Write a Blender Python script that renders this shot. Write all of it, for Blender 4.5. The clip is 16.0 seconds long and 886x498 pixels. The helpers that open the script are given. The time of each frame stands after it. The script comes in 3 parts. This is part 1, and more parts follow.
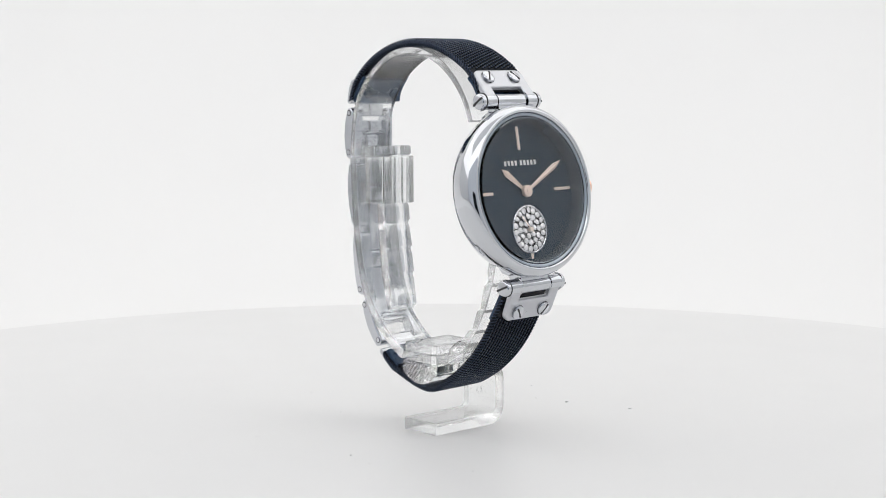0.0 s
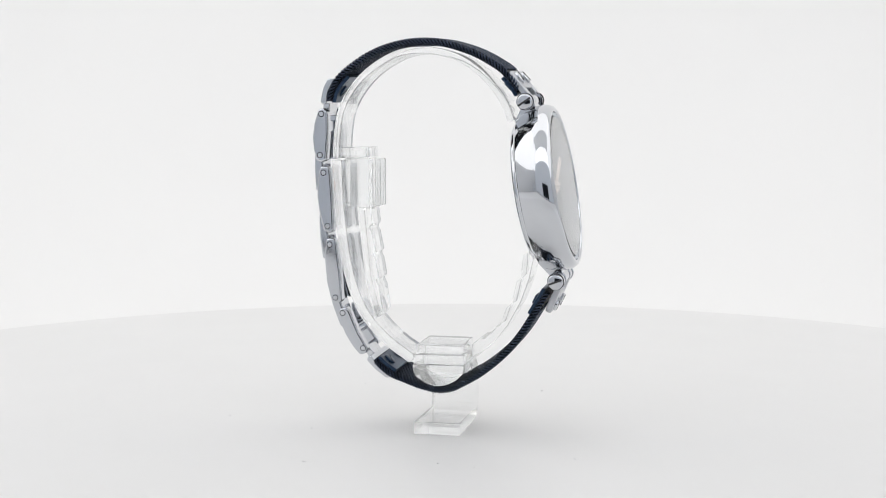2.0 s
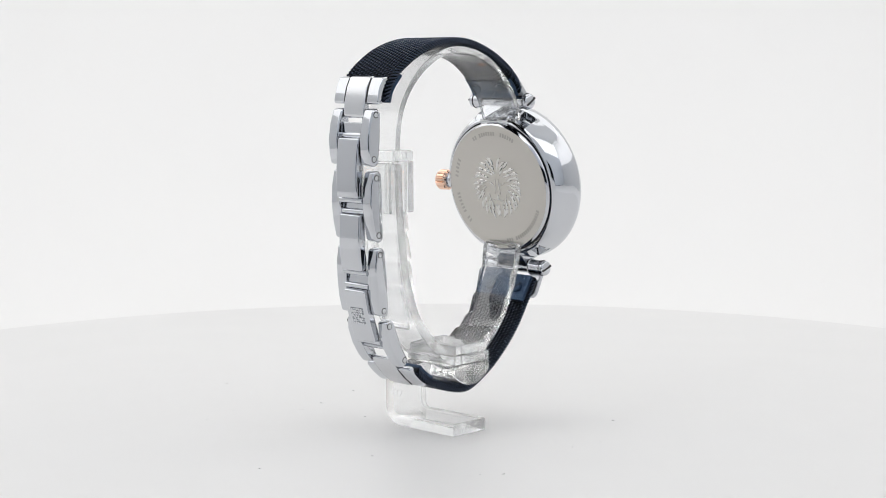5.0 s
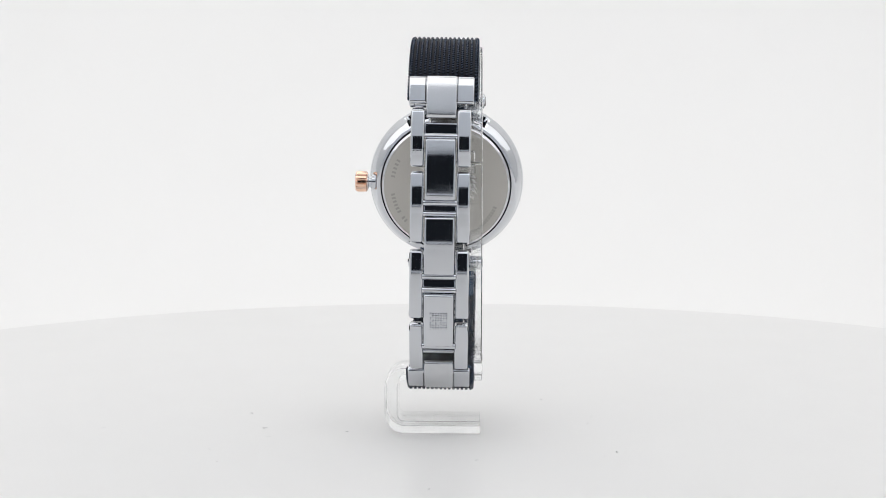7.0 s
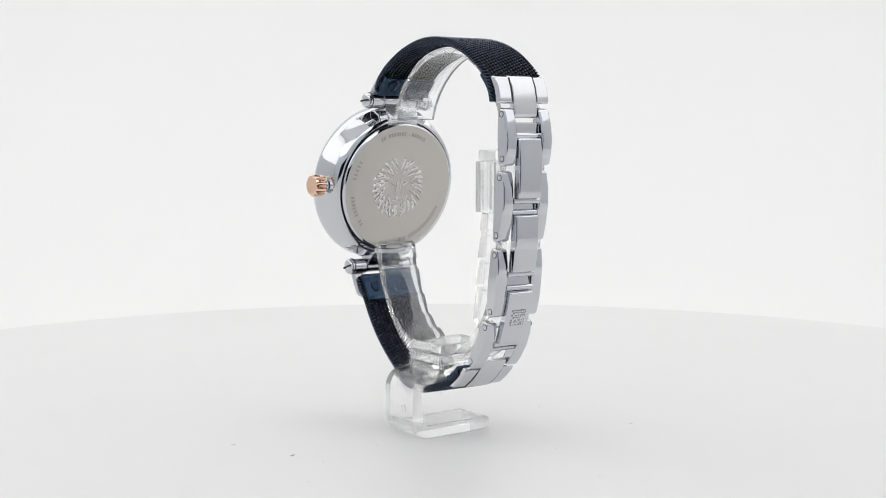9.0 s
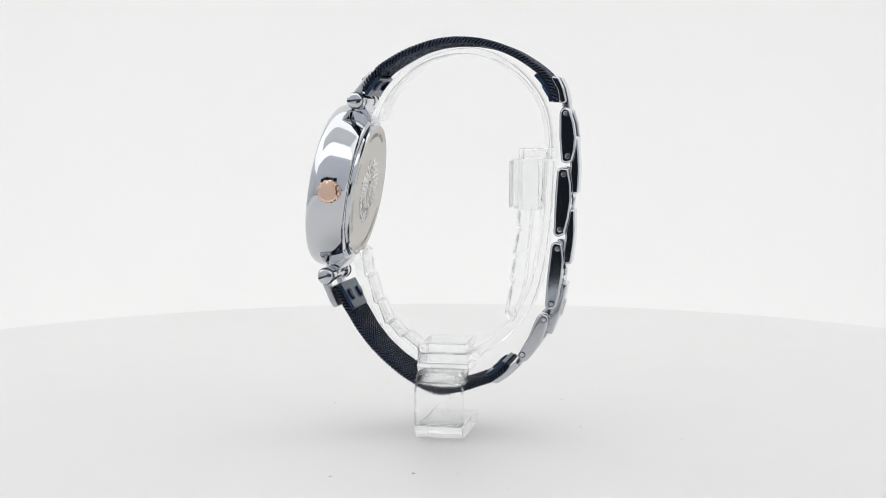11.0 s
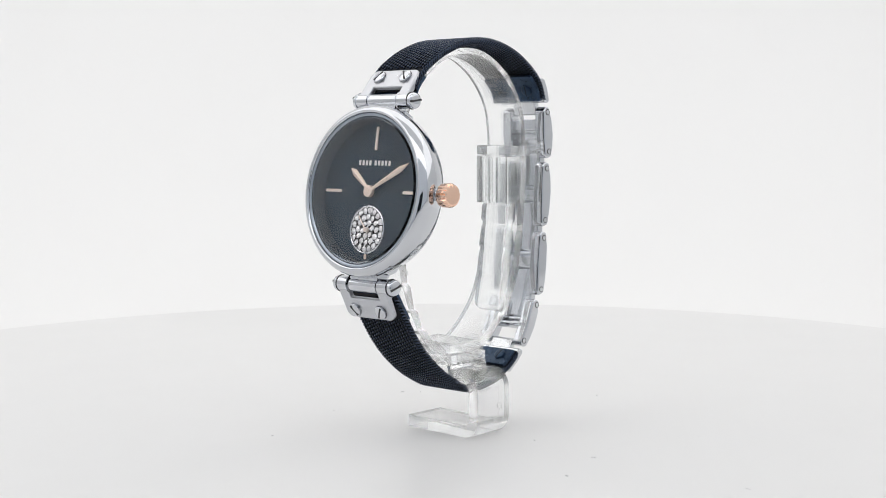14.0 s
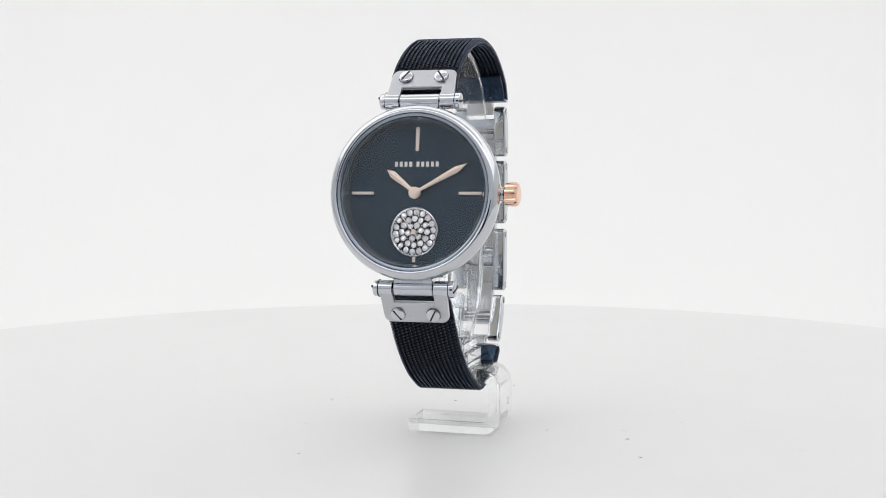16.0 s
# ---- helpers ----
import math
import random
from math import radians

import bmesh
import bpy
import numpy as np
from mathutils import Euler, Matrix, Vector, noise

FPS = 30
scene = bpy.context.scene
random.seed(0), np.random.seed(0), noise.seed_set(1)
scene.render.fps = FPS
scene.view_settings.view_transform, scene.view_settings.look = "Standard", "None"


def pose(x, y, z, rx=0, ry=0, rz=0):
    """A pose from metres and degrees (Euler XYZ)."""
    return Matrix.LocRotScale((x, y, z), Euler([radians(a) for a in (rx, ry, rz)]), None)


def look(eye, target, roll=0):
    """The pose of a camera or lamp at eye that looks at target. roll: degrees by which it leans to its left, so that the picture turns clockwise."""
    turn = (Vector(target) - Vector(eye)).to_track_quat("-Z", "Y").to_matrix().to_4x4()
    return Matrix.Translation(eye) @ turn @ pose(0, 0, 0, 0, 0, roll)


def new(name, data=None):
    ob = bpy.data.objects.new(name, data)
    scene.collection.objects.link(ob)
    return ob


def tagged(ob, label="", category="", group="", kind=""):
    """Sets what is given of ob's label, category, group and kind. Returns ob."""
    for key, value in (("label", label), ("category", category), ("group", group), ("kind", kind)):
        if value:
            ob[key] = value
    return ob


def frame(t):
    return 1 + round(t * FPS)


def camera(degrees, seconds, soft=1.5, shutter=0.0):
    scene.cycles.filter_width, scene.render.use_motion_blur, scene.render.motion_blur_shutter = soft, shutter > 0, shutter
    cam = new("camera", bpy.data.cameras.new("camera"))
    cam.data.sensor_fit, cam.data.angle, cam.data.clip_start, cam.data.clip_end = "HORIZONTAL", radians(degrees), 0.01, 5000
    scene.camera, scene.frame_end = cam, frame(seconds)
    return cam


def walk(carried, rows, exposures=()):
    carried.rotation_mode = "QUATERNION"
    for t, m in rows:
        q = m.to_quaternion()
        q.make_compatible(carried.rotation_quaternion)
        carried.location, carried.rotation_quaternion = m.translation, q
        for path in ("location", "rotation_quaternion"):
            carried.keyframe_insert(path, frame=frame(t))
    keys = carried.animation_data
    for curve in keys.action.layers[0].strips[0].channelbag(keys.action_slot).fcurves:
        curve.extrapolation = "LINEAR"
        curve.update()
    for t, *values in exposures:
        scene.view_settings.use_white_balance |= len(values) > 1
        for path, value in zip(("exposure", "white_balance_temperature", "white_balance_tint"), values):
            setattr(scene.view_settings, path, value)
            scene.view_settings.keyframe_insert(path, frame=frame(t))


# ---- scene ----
cam = camera(33.42, 16.0, soft=0.5)
MM = 0.001
CAM_POSE = pose(0, -0.302, 0.0684, 90 - 5.841, 0, 0.138) @ pose(0, 0, 0, 0, 0, -0.043)
walk(cam, [(0.0, CAM_POSE), (16.0, CAM_POSE)])

# turn of the turntable: seconds, degrees
TURN = [(0.0, 43.0), (0.5, 50.8), (1.0, 60.7), (1.5, 69.2), (2.0, 77.8), (2.5, 87.0), (3.0, 97.6),
        (3.5, 108.0), (4.0, 117.8), (6.5, 167.6), (7.0, 178.8), (7.5, 187.7), (8.0, 197.8), (8.5, 207.5),
        (9.0, 217.3), (11.5, 269.5), (12.0, 278.8), (12.5, 287.8), (13.0, 298.3), (13.5, 307.0),
        (14.0, 316.7), (14.5, 323.7), (15.0, 331.6), (15.5, 337.35), (16.0, 343.1)]

# ---- world and light ----
world = bpy.data.worlds.new("world")
scene.world = world
world.use_nodes = True
world.node_tree.nodes["Background"].inputs[0].default_value = (0.012, 0.014, 0.018, 1)
world.node_tree.nodes["Background"].inputs[1].default_value = 1.0
scene.view_settings.exposure = 0.0


def area_lamp(name, eye, target, sx, sy, watts, color):
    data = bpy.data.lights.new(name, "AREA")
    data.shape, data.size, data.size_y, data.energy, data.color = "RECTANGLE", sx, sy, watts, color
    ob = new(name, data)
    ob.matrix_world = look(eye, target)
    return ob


area_lamp("softbox_top", (0, 0.18, 0.58), (0, 0.18, 0), 0.90, 0.40, 0.97, (1.0, 0.974, 0.938))
area_lamp("softbox_west", (-0.45, -0.02, 0.30), (0, -0.02, 0.22), 0.70, 0.56, 1.07, (1.0, 0.978, 0.950))
area_lamp("softbox_east", (0.45, -0.02, 0.30), (0, -0.02, 0.22), 0.70, 0.56, 0.87, (1.0, 0.978, 0.950))
# unseen fill added over the lens opening to brighten the watch face
area_lamp("front_fill", (0, -0.322, 0.36), (0, 0, 0.30), 0.84, 0.42, 1.28, (1.0, 0.980, 0.952))


# ---- materials ----
def material(name, color, rough=0.5, metal=0.0, **more):
    m = bpy.data.materials.new(name)
    m.use_nodes = True
    b = m.node_tree.nodes["Principled BSDF"]
    b.inputs["Base Color"].default_value = (*color, 1)
    b.inputs["Roughness"].default_value = rough
    b.inputs["Metallic"].default_value = metal
    for key, value in more.items():
        b.inputs[key.replace("_", " ")].default_value = value
    return m


def grain(m, scale, strength, lo, hi, stretch=(1, 1, 1), distance=0.00002, detail=4.0):
    """Noise in roughness and a fine bump, in object space."""
    t = m.node_tree
    b = t.nodes["Principled BSDF"]
    co = t.nodes.new("ShaderNodeTexCoord")
    mp = t.nodes.new("ShaderNodeMapping")
    mp.inputs["Scale"].default_value = stretch
    n = t.nodes.new("ShaderNodeTexNoise")
    n.inputs["Scale"].default_value, n.inputs["Detail"].default_value = scale, detail
    r = t.nodes.new("ShaderNodeMapRange")
    r.inputs["To Min"].default_value, r.inputs["To Max"].default_value = lo, hi
    t.links.new(co.outputs["Object"], mp.inputs["Vector"])
    t.links.new(mp.outputs["Vector"], n.inputs["Vector"])
    t.links.new(n.outputs["Fac"], r.inputs["Value"])
    t.links.new(r.outputs["Result"], b.inputs["Roughness"])
    if strength:
        u = t.nodes.new("ShaderNodeBump")
        u.inputs["Strength"].default_value, u.inputs["Distance"].default_value = strength, distance
        t.links.new(n.outputs["Fac"], u.inputs["Height"])
        t.links.new(u.outputs["Normal"], b.inputs["Normal"])
    return m


def mottled(m, scale, c1, c2, detail=5.0):
    t = m.node_tree
    co, n, mix = (t.nodes.new(k) for k in ("ShaderNodeTexCoord", "ShaderNodeTexNoise", "ShaderNodeMix"))
    mix.data_type = "RGBA"
    n.inputs["Scale"].default_value, n.inputs["Detail"].default_value = scale, detail
    mix.inputs["A"].default_value, mix.inputs["B"].default_value = (*c1, 1), (*c2, 1)
    t.links.new(co.outputs["Object"], n.inputs["Vector"])
    t.links.new(n.outputs["Fac"], mix.inputs["Factor"])
    t.links.new(mix.outputs["Result"], t.nodes["Principled BSDF"].inputs["Base Color"])
    return m


CHROME = grain(material("polished_steel", (0.61, 0.625, 0.655), 0.06, 1.0), 900, 0.0, 0.05, 0.09)
BRUSHED = grain(material("brushed_steel", (0.66, 0.67, 0.69), 0.2, 1.0), 1500, 0.08, 0.14, 0.26, (1, 1, 12))
SATIN = grain(material("satin_bracket_steel", (0.53, 0.54, 0.57), 0.3, 1.0), 1500, 0.06, 0.24, 0.36, (1, 1, 12))
CASEBACK = grain(material("satin_steel", (0.55, 0.53, 0.495), 0.3, 1.0), 2500, 0.06, 0.26, 0.40, (1, 8, 1))
ETCHED = grain(material("etched_steel", (0.42, 0.405, 0.38), 0.45, 1.0), 3000, 0.1, 0.38, 0.55)
EMBLEM = grain(material("raised_steel", (0.64, 0.63, 0.61), 0.2, 1.0), 3000, 0.05, 0.16, 0.26)
ROSE = grain(material("rose_gold", (0.91, 0.62, 0.47), 0.12, 1.0), 1200, 0.0, 0.10, 0.20)
HAND_GOLD = grain(material("pale_rose_gold", (1.0, 0.81, 0.70), 0.3, 0.4), 1500, 0.0, 0.24, 0.34)
ROSE_SATIN = grain(material("rose_gold_satin", (0.97, 0.84, 0.76), 0.45, 0.35), 2500, 0.0, 0.32, 0.45)
SILVER_INK = material("silver_print", (0.95, 0.95, 0.95), 0.5, 0.0)
NAVY_STEEL = grain(material("navy_plated_steel", (0.037, 0.047, 0.070), 0.2, 1.0), 1800, 0.05, 0.18, 0.28)
NAVY_CORE = grain(material("navy_band_core", (0.004, 0.006, 0.011), 0.6, 0.0, Specular_IOR_Level=0.2), 1800, 0.0, 0.5, 0.7)
NAVY_PLATE = grain(material("navy_plate", (0.022, 0.045, 0.085), 0.3, 0.7), 1500, 0.05, 0.22, 0.36)
DIAL = mottled(material("navy_dial", (0.015, 0.035, 0.059), 0.34, 0.0, Specular_IOR_Level=0.12), 120, (0.0148, 0.0340, 0.0582), (0.0156, 0.0357, 0.0610), 2.0)
REHAUT = grain(material("dark_dial_ring", (0.24, 0.285, 0.335), 0.2, 0.7), 1500, 0.0, 0.14, 0.22)
INNER = grain(material("inner_bezel_steel", (0.36, 0.40, 0.45), 0.2, 1.0), 1500, 0.0, 0.16, 0.24)


def clear(m, share, tint):
    """Lets a share of the light straight through; the rest is the material's own refracting surface."""
    t = m.node_tree
    thin, mix = t.nodes.new("ShaderNodeBsdfTransparent"), t.nodes.new("ShaderNodeMixShader")
    thin.inputs["Color"].default_value = (*tint, 1)
    mix.inputs[0].default_value = 1 - share
    t.links.new(thin.outputs[0], mix.inputs[1])
    t.links.new(t.nodes["Principled BSDF"].outputs[0], mix.inputs[2])
    t.links.new(mix.outputs[0], t.nodes["Material Output"].inputs["Surface"])
    return m


CRYSTAL = material("mineral_glass", (1, 1, 1), 0.0, 0.0, IOR=1.40, Transmission_Weight=1.0)
STONE = material("foiled_crystal", (0.98, 0.98, 1.0), 0.03, 0.6)
PAVE = grain(material("dark_setting", (0.02, 0.02, 0.022), 0.45, 0.6), 2000, 0.1, 0.3, 0.5)
ACRYLIC = clear(material("clear_acrylic", (0.985, 0.99, 0.99), 0.0, 0.0, IOR=1.33, Transmission_Weight=1.0), 0.2, (0.985, 0.99, 0.99))
TABLE = grain(mottled(material("white_laminate", (0.80, 0.80, 0.80), 0.35), 14, (0.75, 0.752, 0.755), (0.77, 0.77, 0.77)),
              60, 0.02, 0.30, 0.42)
PAPER = grain(mottled(material("white_backdrop", (0.86, 0.86, 0.87), 0.9), 6, (0.85, 0.852, 0.855), (0.88, 0.88, 0.88)),
              300, 0.05, 0.85, 0.95)
CLOTH = grain(mottled(material("tent_cloth", (0.78, 0.80, 0.84), 0.9), 8, (0.74, 0.75, 0.765), (0.77, 0.78, 0.795)),
              400, 0.05, 0.85, 0.95)
FRONT_CLOTH = grain(mottled(material("tent_front_cloth", (0.50, 0.54, 0.60), 0.9), 8, (0.66, 0.70, 0.765), (0.70, 0.74, 0.80)),
                    400, 0.05, 0.85, 0.95)
# near-black colour stands in for the shade inside slots, gaps and recesses
GAP_SHADE = material("gap_shade", (0.03, 0.03, 0.033), 0.6, 0.0)
DUST = mottled(material("grey_dust", (0.45, 0.45, 0.45), 0.9), 4000, (0.30, 0.30, 0.31), (0.6, 0.6, 0.6))


# ---- mesh helpers ----
def smooth(bm, angle=38):
    for f in bm.faces:
        f.smooth = True
    for e in bm.edges:
        if len(e.link_faces) == 2 and e.calc_face_angle(0) > radians(angle):
            e.smooth = False


def part(name, bm, mat, parent=None, label="", kind="", m=None, angle=38, flat=True):
    """Links a bmesh (in millimetres) as one mesh object."""
    bmesh.ops.recalc_face_normals(bm, faces=bm.faces)
    bmesh.ops.scale(bm, vec=(MM, MM, MM), verts=bm.verts)
    smooth(bm, angle)
    me = bpy.data.meshes.new(name)
    bm.to_mesh(me)
    bm.free()
    me.materials.append(mat)
    ob = new(name, me)
    if m is not None:
        ob.matrix_basis = m
    ob.parent = parent
    if flat:
        w = ob.modifiers.new("flat_faces", "WEIGHTED_NORMAL")
        w.keep_sharp = True
    if mat is ACRYLIC or mat is CRYSTAL:
        ob.visible_shadow = False
    return tagged(ob, label, kind=kind)


def same(ob, parent, m=None):
    """Another object on the same mesh."""
    o = new(ob.name, ob.data)
    if m is not None:
        o.matrix_basis = m
    o.parent = parent
    return o


def mm_pose(x, y, z, rx=0, ry=0, rz=0):
    return pose(x * MM, y * MM, z * MM, rx, ry, rz)


def bevelled(bm, width, segments=2, angle=30):
    edges = [e for e in bm.edges if len(e.link_faces) == 2 and e.calc_face_angle(0) > radians(angle)]
    bmesh.ops.bevel(bm, geom=edges, offset=width, segments=segments, affect="EDGES", profile=0.5, clamp_overlap=True)
    return bm


def plate(outline, x0, x1, bevel=0.25, segments=2):
    """A (y, z) outline given thickness along x."""
    bm = bmesh.new()
    a = [bm.verts.new((x0, y, z)) for y, z in outline]
    b = [bm.verts.new((x1, y, z)) for y, z in outline]
    n = len(outline)
    bm.faces.new(a)
    bm.faces.new(b[::-1])
    for i in range(n):
        bm.faces.new((a[i], b[i], b[(i + 1) % n], a[(i + 1) % n]))
    bmesh.ops.recalc_face_normals(bm, faces=bm.faces)
    return bevelled(bm, bevel, segments) if bevel else bm


def block(x0, x1, y0, y1, z0, z1, bevel=0.25, segments=2):
    return plate([(y0, z0), (y1, z0), (y1, z1), (y0, z1)], x0, x1, bevel, segments)


def lathe(profile, n=72, closed=True):
    """(r, h) profile turned round z; ends at r = 0 are closed to a point."""
    bm = bmesh.new()
    rings = []
    for r, h in profile:
        if r < 1e-6:
            rings.append([bm.verts.new((0, 0, h))])
        else:
            rings.append([bm.verts.new((r * math.cos(k * math.tau / n), r * math.sin(k * math.tau / n), h)) for k in range(n)])
    pairs = list(zip(rings, rings[1:]))
    if closed:
        pairs.append((rings[-1], rings[0]))
    for a, b in pairs:
        if len(a) == 1 and len(b) == 1:
            continue
        for k in range(n):
            j = (k + 1) % n
            if len(a) == 1:
                bm.faces.new((a[0], b[k], b[j]))
            elif len(b) == 1:
                bm.faces.new((a[k], a[j], b[0]))
            else:
                bm.faces.new((a[k], a[j], b[j], b[k]))
    return bm


def spline(points, step):
    """Catmull-Rom through the points, resampled evenly by arc length."""
    p = np.array(points, float)
    q = np.vstack([2 * p[0] - p[1], p, 2 * p[-1] - p[-2]])
    out = []
    for i in range(1, len(q) - 2):
        for u in np.linspace(0, 1, 12, endpoint=False):
            a, b, c, d = q[i - 1:i + 3]
            out.append(0.5 * (2 * b + (c - a) * u + (2 * a - 5 * b + 4 * c - d) * u * u + (3 * b - a - 3 * c + d) * u ** 3))
    out.append(p[-1])
    out = np.array(out)
    s = np.r_[0, np.cumsum(np.hypot(*np.diff(out, axis=0).T))]
    k = max(2, round(s[-1] / step) + 1)
    t = np.linspace(0, s[-1], k)
    return np.c_[np.interp(t, s, out[:, 0]), np.interp(t, s, out[:, 1])]


def normals(line):
    d = np.gradient(line, axis=0)
    d /= np.hypot(*d.T)[:, None]
    return d, np.c_[-d[:, 1], d[:, 0]]


def ribbon(line, thick, x0, x1, bevel=0.2, segments=2):
    """A strip of even thickness along a (y, z) line; thick may be a list per point."""
    d, n = normals(line)
    t = np.broadcast_to(np.asarray(thick, float), (len(line),))[:, None] / 2
    return plate([tuple(v) for v in np.vstack([line + n * t, (line - n * t)[::-1]])], x0, x1, bevel, segments)


def along_x(bm):
    """Turns a lathe's axis from z to x."""
    bmesh.ops.rotate(bm, cent=(0, 0, 0), matrix=Matrix.Rotation(radians(90), 3, "Y"), verts=bm.verts)
    return bm


def screw(r, h, slot=True):
    """A domed slotted screw head, axis z, base at 0."""
    bm = lathe([(0, 0), (r, 0), (r, h * 0.72), (r * 0.93, h * 0.9), (r * 0.8, h), (r * 0.45, h * 1.1), (0, h * 1.14)], 28, False)
    return bm


def slot_bar(r, h, w):
    return block(-r * 0.9, r * 0.9, -w / 2, w / 2, h * 0.80, h * 1.17, 0)





def add_screw(parent, m, r, h, turn, mat, label="slotted steel screw head"):
    m = m @ pose(0, 0, 0, 0, 0, turn)
    part("screw", screw(r, h), mat, parent, label, m=m)
    # raised dark bar and ring: painted shade of the slot and head's gap
    part("slot", slot_bar(r, h, 0.24 * r), GAP_SHADE, parent, "dark bar for the shaded screwdriver slot", m=m)
    part("screw_gap_shade", lathe([(r - 0.02, 0.0), (r + 0.14, 0.0), (r + 0.14, 0.05), (r - 0.02, 0.05)], 28), GAP_SHADE, parent, m=m)


# ---- studio: turntable, backdrop, light tent ----
def backdrop_sweep():
    line = [(-330, -14), (200, -14)] + [(200 + 200 * math.sin(a), 186 - 200 * math.cos(a)) for a in np.linspace(0.1, math.pi / 2, 14)] + [(400, 600)]
    out = [(y, z) for y, z in line] + [(y + (4 if z > 0 else 0), z - 4) for y, z in line[::-1]]
    return tagged(part("backdrop", plate(out, -460, 460, 0), PAPER), "seamless white sweep behind the turntable", "backdrop", kind="structure")


def light_tent():
    tagged(part("wall_west", block(-470, -462, -334, 404, -18, 600, 0), CLOTH), "white diffusing cloth side of the tent", "wall", kind="structure")
    tagged(part("wall_east", block(462, 470, -334, 404, -18, 600, 0), CLOTH), "white diffusing cloth side of the tent", "wall", kind="structure")
    tagged(part("ceiling", block(-470, 470, -334, 404, 602, 608, 0), CLOTH), "white diffusing cloth top of the tent", "ceiling", kind="structure")
    # front cloth with the opening for the lens
    bm = bmesh.new()
    hx, z0, z1 = 104, -2, 108
    for x0, x1, a, b in ((-460, -hx, -10, 600), (hx, 460, -10, 600), (-hx, hx, z1, 600), (-hx, hx, -10, z0)):
        t = block(x0, x1, -334, -328, a, b, 0)
        me = bpy.data.meshes.new("piece")
        t.to_mesh(me)
        t.free()
        bm.from_mesh(me)
        bpy.data.meshes.remove(me)
    tagged(part("wall_south", bm, FRONT_CLOTH), "pale blue-grey tent front with a lens opening", "wall", kind="structure")


def turntable():
    r, e = 192, 5
    table = tagged(new("turntable"), "round white display turntable with a rounded edge", "turntable")
    part("top_disc", lathe([(0, -4), (r - 5.02, -4), (r - 5.02, 0), (0, 0)], 160, False), TABLE, table)
    curve = [(r - e + e * math.cos(a), -e + e * math.sin(a)) for a in np.linspace(0.2, math.pi / 2, 6)]
    part("edge_band", lathe([(r - 12, -13), (r - 3, -13), (r, -11), (r, -e)] + curve + [(r - e, -4.1), (r - 12, -4.1)], 160), TABLE, table)
    part("base", lathe([(0, -13), (r - 12.05, -13), (r - 12.05, -4.05), (0, -4.05)], 96, False), TABLE, table)
    return table


backdrop_sweep()
light_tent()
TABLE_TOP = turntable()


# ---- clear acrylic stand ----
def tube(x0, x1, y0, y1, z0, z1, wall):
    """An upright rectangular tube with walls of even thickness."""
    bm = bmesh.new()
    rings = []
    for w in (0.0, wall):
        for z in (z0, z1):
            rings.append([bm.verts.new((x, y, z)) for x, y in ((x0 + w, y0 + w), (x1 - w, y0 + w), (x1 - w, y1 - w), (x0 + w, y1 - w))])
    a, b, c, d = rings
    for p, q in ((a, b), (b, d), (d, c), (c, a)):
        for i in range(4):
            bm.faces.new((p[i], p[(i + 1) % 4], q[(i + 1) % 4], q[i]))
    bmesh.ops.recalc_face_normals(bm, faces=bm.faces)
    return bevelled(bm, 0.2)


